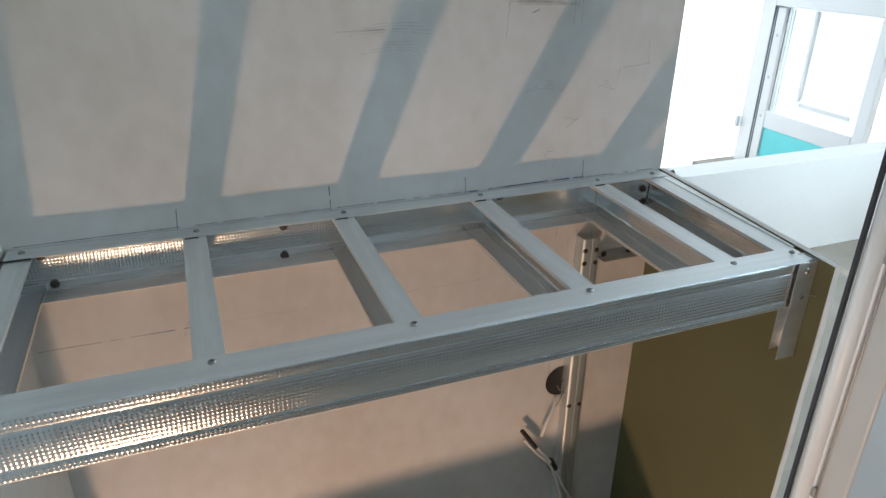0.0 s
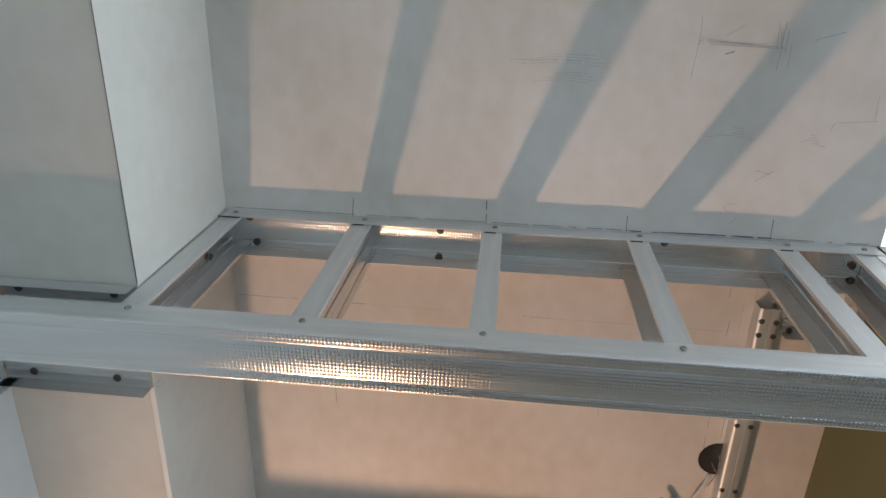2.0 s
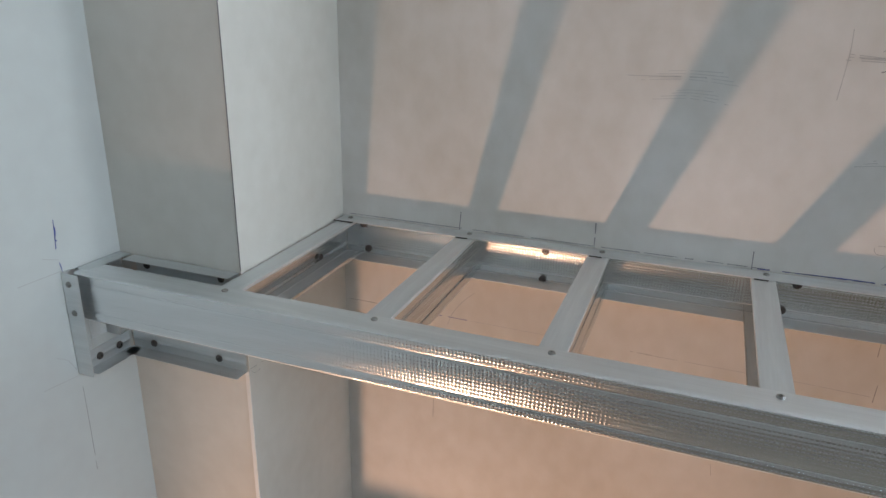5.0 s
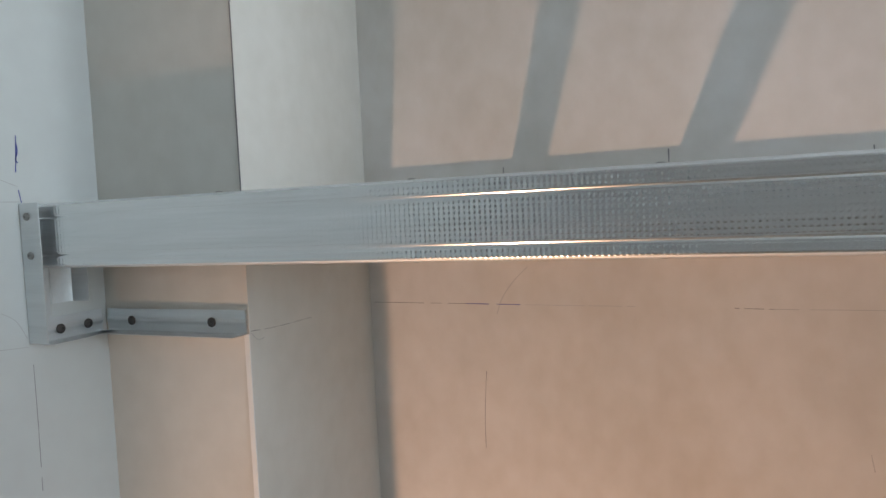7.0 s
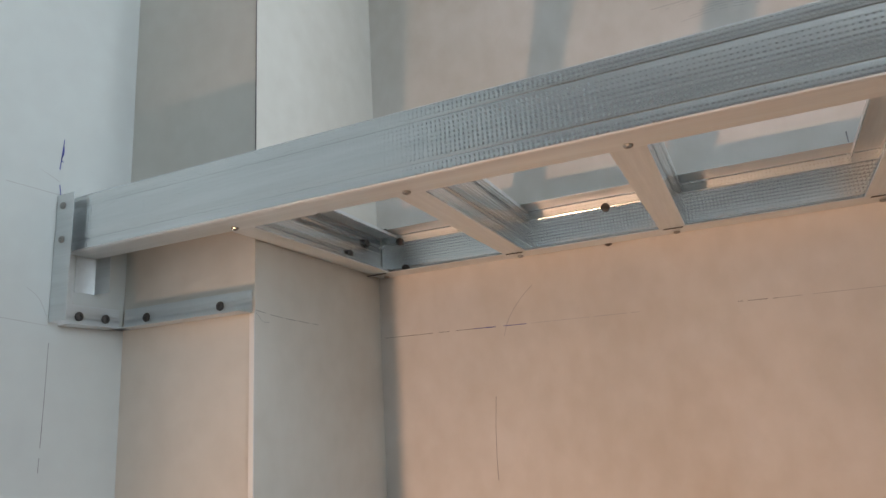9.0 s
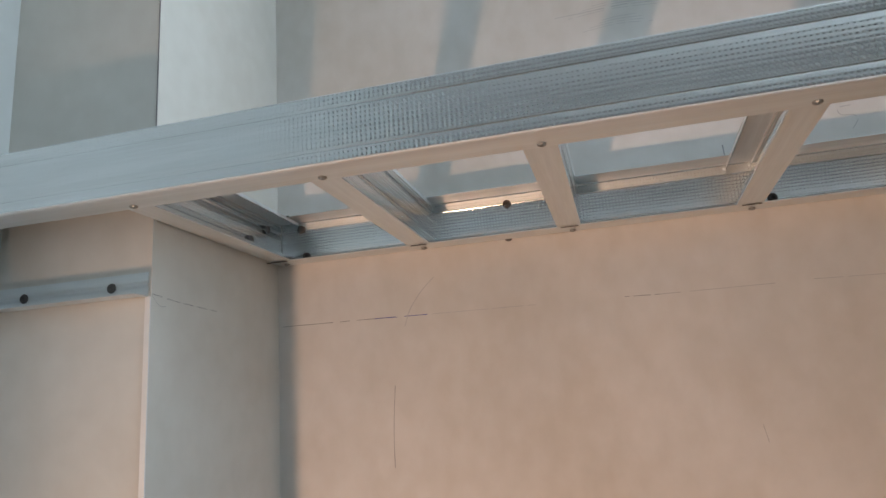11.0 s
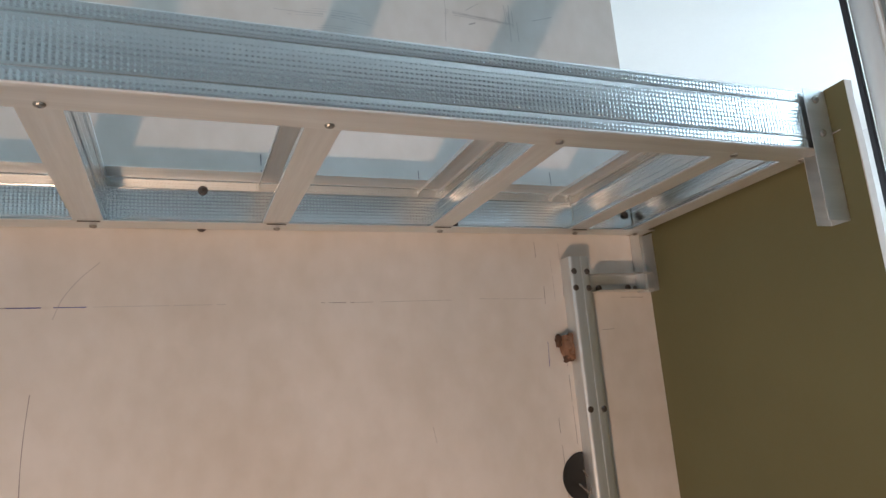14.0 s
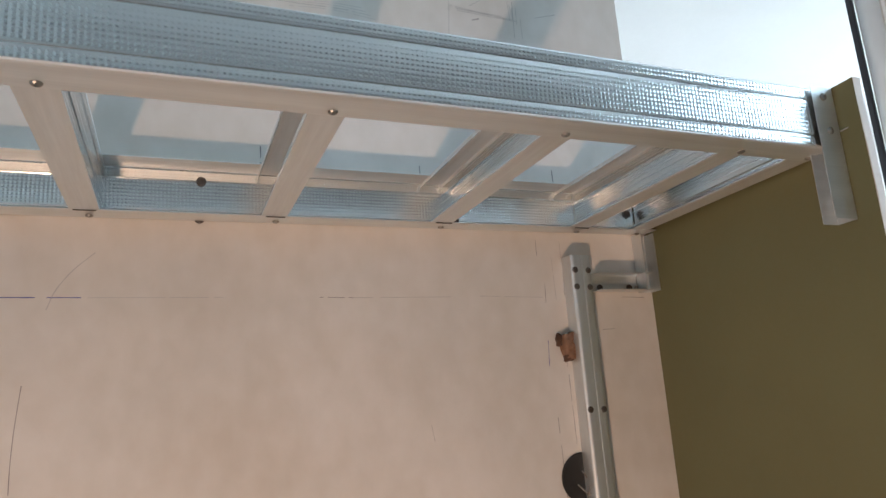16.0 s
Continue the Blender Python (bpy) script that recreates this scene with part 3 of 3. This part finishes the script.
def stroke(plane, line, mat, width):
    """A drawn line as a very thin ribbon on the wall, with an unsteady width."""
    bm = bmesh.new()
    length = sum(math.dist(p, q) for p, q in zip(line, line[1:]))
    pts = arc([(a, b, 0) for a, b in line], max(4, int(length / (len(line) - 1) / 0.006)))
    rows = []
    for i, p in enumerate(pts):
        d = (pts[min(i + 1, len(pts) - 1)] - pts[max(i - 1, 0)]).normalized()
        w = 1.15 * width * (0.55 + 0.7 * abs(noise.noise(Vector((p.x * 60, p.y * 60, 3)))))
        rows.append([p + Vector((-d.y, d.x, 0)) * s * w * 0.5 for s in (-1, 1)])
    for i, r in enumerate(rows):
        for k, q in enumerate(r):
            if plane == "back":
                co = (q.x, BACK - 0.0003, q.y)
            elif plane == "left":
                co = (LEFT + 0.0003, q.x, q.y)
            else:
                co = (-0.2275 - 0.0115 * (q.x - 0.757) / 0.335 + 0.0004, q.x, q.y)
            rows[i][k] = bm.verts.new(co)
    for a, b in zip(rows, rows[1:]):
        mid = (a[0].co + b[0].co) * 0.5
        if noise.noise(mid * 55) > -0.34 or len(rows) < 9:
            bm.faces.new((a[0], a[1], b[1], b[0]))
    part("mark", bm, mat, WALLS[plane])


stroke("back", [(-0.068, 1.208), (0.021, 1.207)], INK, 0.0013)
stroke("back", [(0.028, 1.207), (0.193, 1.206)], FAINT, 0.001)
stroke("back", [(0.325, 1.205), (0.374, 1.204)], PENCIL, 0.001)
stroke("back", [(0.374, 1.204), (0.537, 1.204)], FAINT, 0.001)
stroke("back", [(-0.017, 1.192), (-0.007, 1.218), (0.012, 1.244), (0.035, 1.266)], FAINT, 0.0016)
stroke("back", [(-0.038, 1.100), (-0.042, 1.055), (-0.044, 1.013), (-0.044, 0.976)], PENCIL, 0.001)
stroke("back", [(0.485, 1.014), (0.489, 0.991)], FAINT, 0.0012)
stroke("back", [(0.690, 1.299), (0.690, 1.272)], PENCIL, 0.001)
stroke("back", [(0.717, 1.288), (0.719, 1.198)], FAINT, 0.001)
stroke("back", [(0.736, 1.297), (0.737, 1.205)], FAINT, 0.001)
stroke("back", [(0.700, 1.224), (0.699, 1.193)], PENCIL, 0.001)
stroke("back", [(0.737, 1.224), (0.736, 1.205)], PENCIL, 0.001)
stroke("back", [(0.696, 1.131), (0.694, 1.090)], INK, 0.001)
stroke("back", [(0.699, 1.058), (0.703, 0.887)], PENCIL, 0.001)
stroke("back", [(0.728, 1.094), (0.730, 0.965)], PENCIL, 0.001)
stroke("back", [(0.574, 1.205), (0.694, 1.202)], FAINT, 0.001)
stroke("back", [(0.805, 1.146), (0.829, 1.147)], PENCIL, 0.001)
stroke("back", [(0.851, 1.201), (0.898, 1.200)], PENCIL, 0.001)
stroke("back", [(0.244, 1.430), (0.245, 1.367)], PENCIL, 0.0018)
stroke("back", [(0.491, 1.416), (0.492, 1.386)], PENCIL, 0.0018)
stroke("back", [(0.736, 1.425), (0.738, 1.375)], PENCIL, 0.0018)
stroke("back", [(0.561, 1.709), (0.698, 1.705)], FAINT, 0.0012)
stroke("back", [(0.567, 1.712), (0.705, 1.707)], FAINT, 0.0012)
stroke("back", [(0.607, 1.694), (0.620, 1.699)], PENCIL, 0.0018)
stroke("back", [(0.704, 1.712), (0.705, 1.673)], FAINT, 0.0012)
stroke("back", [(0.801, 1.594), (0.860, 1.599)], FAINT, 0.0012)
stroke("back", [(0.797, 1.594), (0.792, 1.579)], FAINT, 0.0012)
stroke("back", [(0.853, 1.640), (0.856, 1.598)], FAINT, 0.0012)
stroke("back", [(0.688, 1.509), (0.714, 1.504)], FAINT, 0.0012)
stroke("back", [(0.269, 1.674), (0.384, 1.676)], FAINT, 0.0012)
stroke("back", [(0.003, 1.420), (0.000, 1.377)], PENCIL, 0.0018)
stroke("back", [(0.564, 1.717), (0.671, 1.707)], FAINT, 0.0012)
stroke("back", [(0.564, 1.713), (0.668, 1.711)], FAINT, 0.0012)
stroke("back", [(0.603, 1.721), (0.629, 1.738)], FAINT, 0.0012)
stroke("back", [(0.612, 1.694), (0.620, 1.698)], FAINT, 0.0012)
stroke("back", [(0.563, 1.750), (0.564, 1.716), (0.560, 1.654)], FAINT, 0.0012)
stroke("back", [(0.669, 1.449), (0.651, 1.447), (0.654, 1.436), (0.669, 1.434), (0.674, 1.426), (0.665, 1.413)], FAINT, 0.0012)
stroke("back", [(0.692, 1.491), (0.718, 1.509)], FAINT, 0.0012)
stroke("back", [(0.680, 1.743), (0.683, 1.704)], FAINT, 0.0014)
stroke("back", [(0.690, 1.745), (0.689, 1.672)], FAINT, 0.0014)
stroke("back", [(0.696, 1.733), (0.696, 1.699)], FAINT, 0.0014)
stroke("back", [(0.736, 1.719), (0.780, 1.733)], FAINT, 0.0014)
stroke("back", [(0.683, 1.737), (0.689, 1.708), (0.688, 1.731)], FAINT, 0.0014)
stroke("left", [(0.651, 1.476), (0.649, 1.446), (0.647, 1.418), (0.651, 1.39)], INK, 0.0018)
stroke("left", [(0.650, 1.46), (0.651, 1.45), (0.648, 1.44), (0.651, 1.436)], INK, 0.002)
stroke("left", [(0.651, 1.39), (0.653, 1.308), (0.651, 1.223)], INK, 0.0014)
stroke("left", [(0.579, 1.39), (0.652, 1.39)], FAINT, 0.001)
stroke("left", [(0.586, 1.222), (0.646, 1.217)], FAINT, 0.001)
stroke("left", [(0.623, 1.417), (0.648, 1.408)], FAINT, 0.001)
stroke("left", [(0.650, 1.22), (0.650, 1.127), (0.649, 1.04)], PENCIL, 0.001)
stroke("left", [(0.616, 1.262), (0.633, 1.25), (0.645, 1.228)], FAINT, 0.001)
stroke("pier", [(0.759, 1.221), (0.815, 1.217), (0.9, 1.215)], PENCIL, 0.0009)
stroke("pier", [(0.759, 1.219), (0.773, 1.208), (0.79, 1.209)], FAINT, 0.0009)
stroke("back", [(-0.225, TOP + 0.0035), (0.2, TOP + 0.0033), (0.45, TOP + 0.0036), (0.9, TOP + 0.0034)], PENCIL, 0.0014)
stroke("back", [(0.5, TOP + 0.002), (0.62, TOP + 0.0046), (0.74, TOP + 0.0048)], INK, 0.0018)
for x0, x1, z in ((0.29, 0.43, 1.668), (0.31, 0.42, 1.640), (0.60, 0.68, 1.562), (0.74, 0.79, 1.556)):
    for k in range(4):
        stroke("back", [(x0 + 0.011 * k, z + 0.005 * k), ((x0 + x1) / 2, z + 0.004 + 0.0043 * k), (x1 - 0.008 * k, z + 0.006 * k - 0.002)], SMUDGE, 0.0013)
stroke("back", [(-0.232, 1.209), (-0.068, 1.208)], PENCIL, 0.001)

part("corner_strip", box((-0.2345, 0.7552, 0.0), (-0.2272, 0.7566, LOW)), WHITE, WALLS["pier"], "pale corner strip")
part("corner_line", tube([(-0.2276, 0.7568, TOP + 0.003), (-0.2277, 0.7568, CEIL - 0.01)], 0.0008, 6), PENCIL, WALLS["pier"])

# ---- unseen light blocker and work light on the floor ----
# unknown occluder, built as a bench so the lower wall stays unlit
bench = thing("low_blocker", pose(0, 0, 0), "unseen low wooden blocker added to shade the lower wall", "bench")
part("top", box((-0.44, 0.56, 0.440), (1.2, 0.61, 0.470), 0.003), WOODLIGHT, bench)
for x in (-0.3, 1.0):
    part("leg", box((x, 0.565, 0.0), (x + 0.05, 0.605, 0.440), 0.003), WOODLIGHT, bench)
part("brace", box((-0.25, 0.575, 0.14), (1.0, 0.595, 0.438), 0.002), WOODLIGHT, bench)
work = thing("work_light", pose(LAMP.x, LAMP.y, 0), "small portable work light on the floor", "work light")
part("base", box((-0.08, -0.12, 0.0), (0.08, 0.03, 0.012), 0.003), BLACK, work)
part("housing", box((-0.07, -0.06, 0.014), (0.07, -0.04, 0.13), 0.004), BLACK, work)
# unseen screen added to keep the bulb's light off the left wall
part("side_blocker", box((-0.036, -0.06, 0.014), (-0.033, 0.15, 0.36), 0.001), BLACK, work)
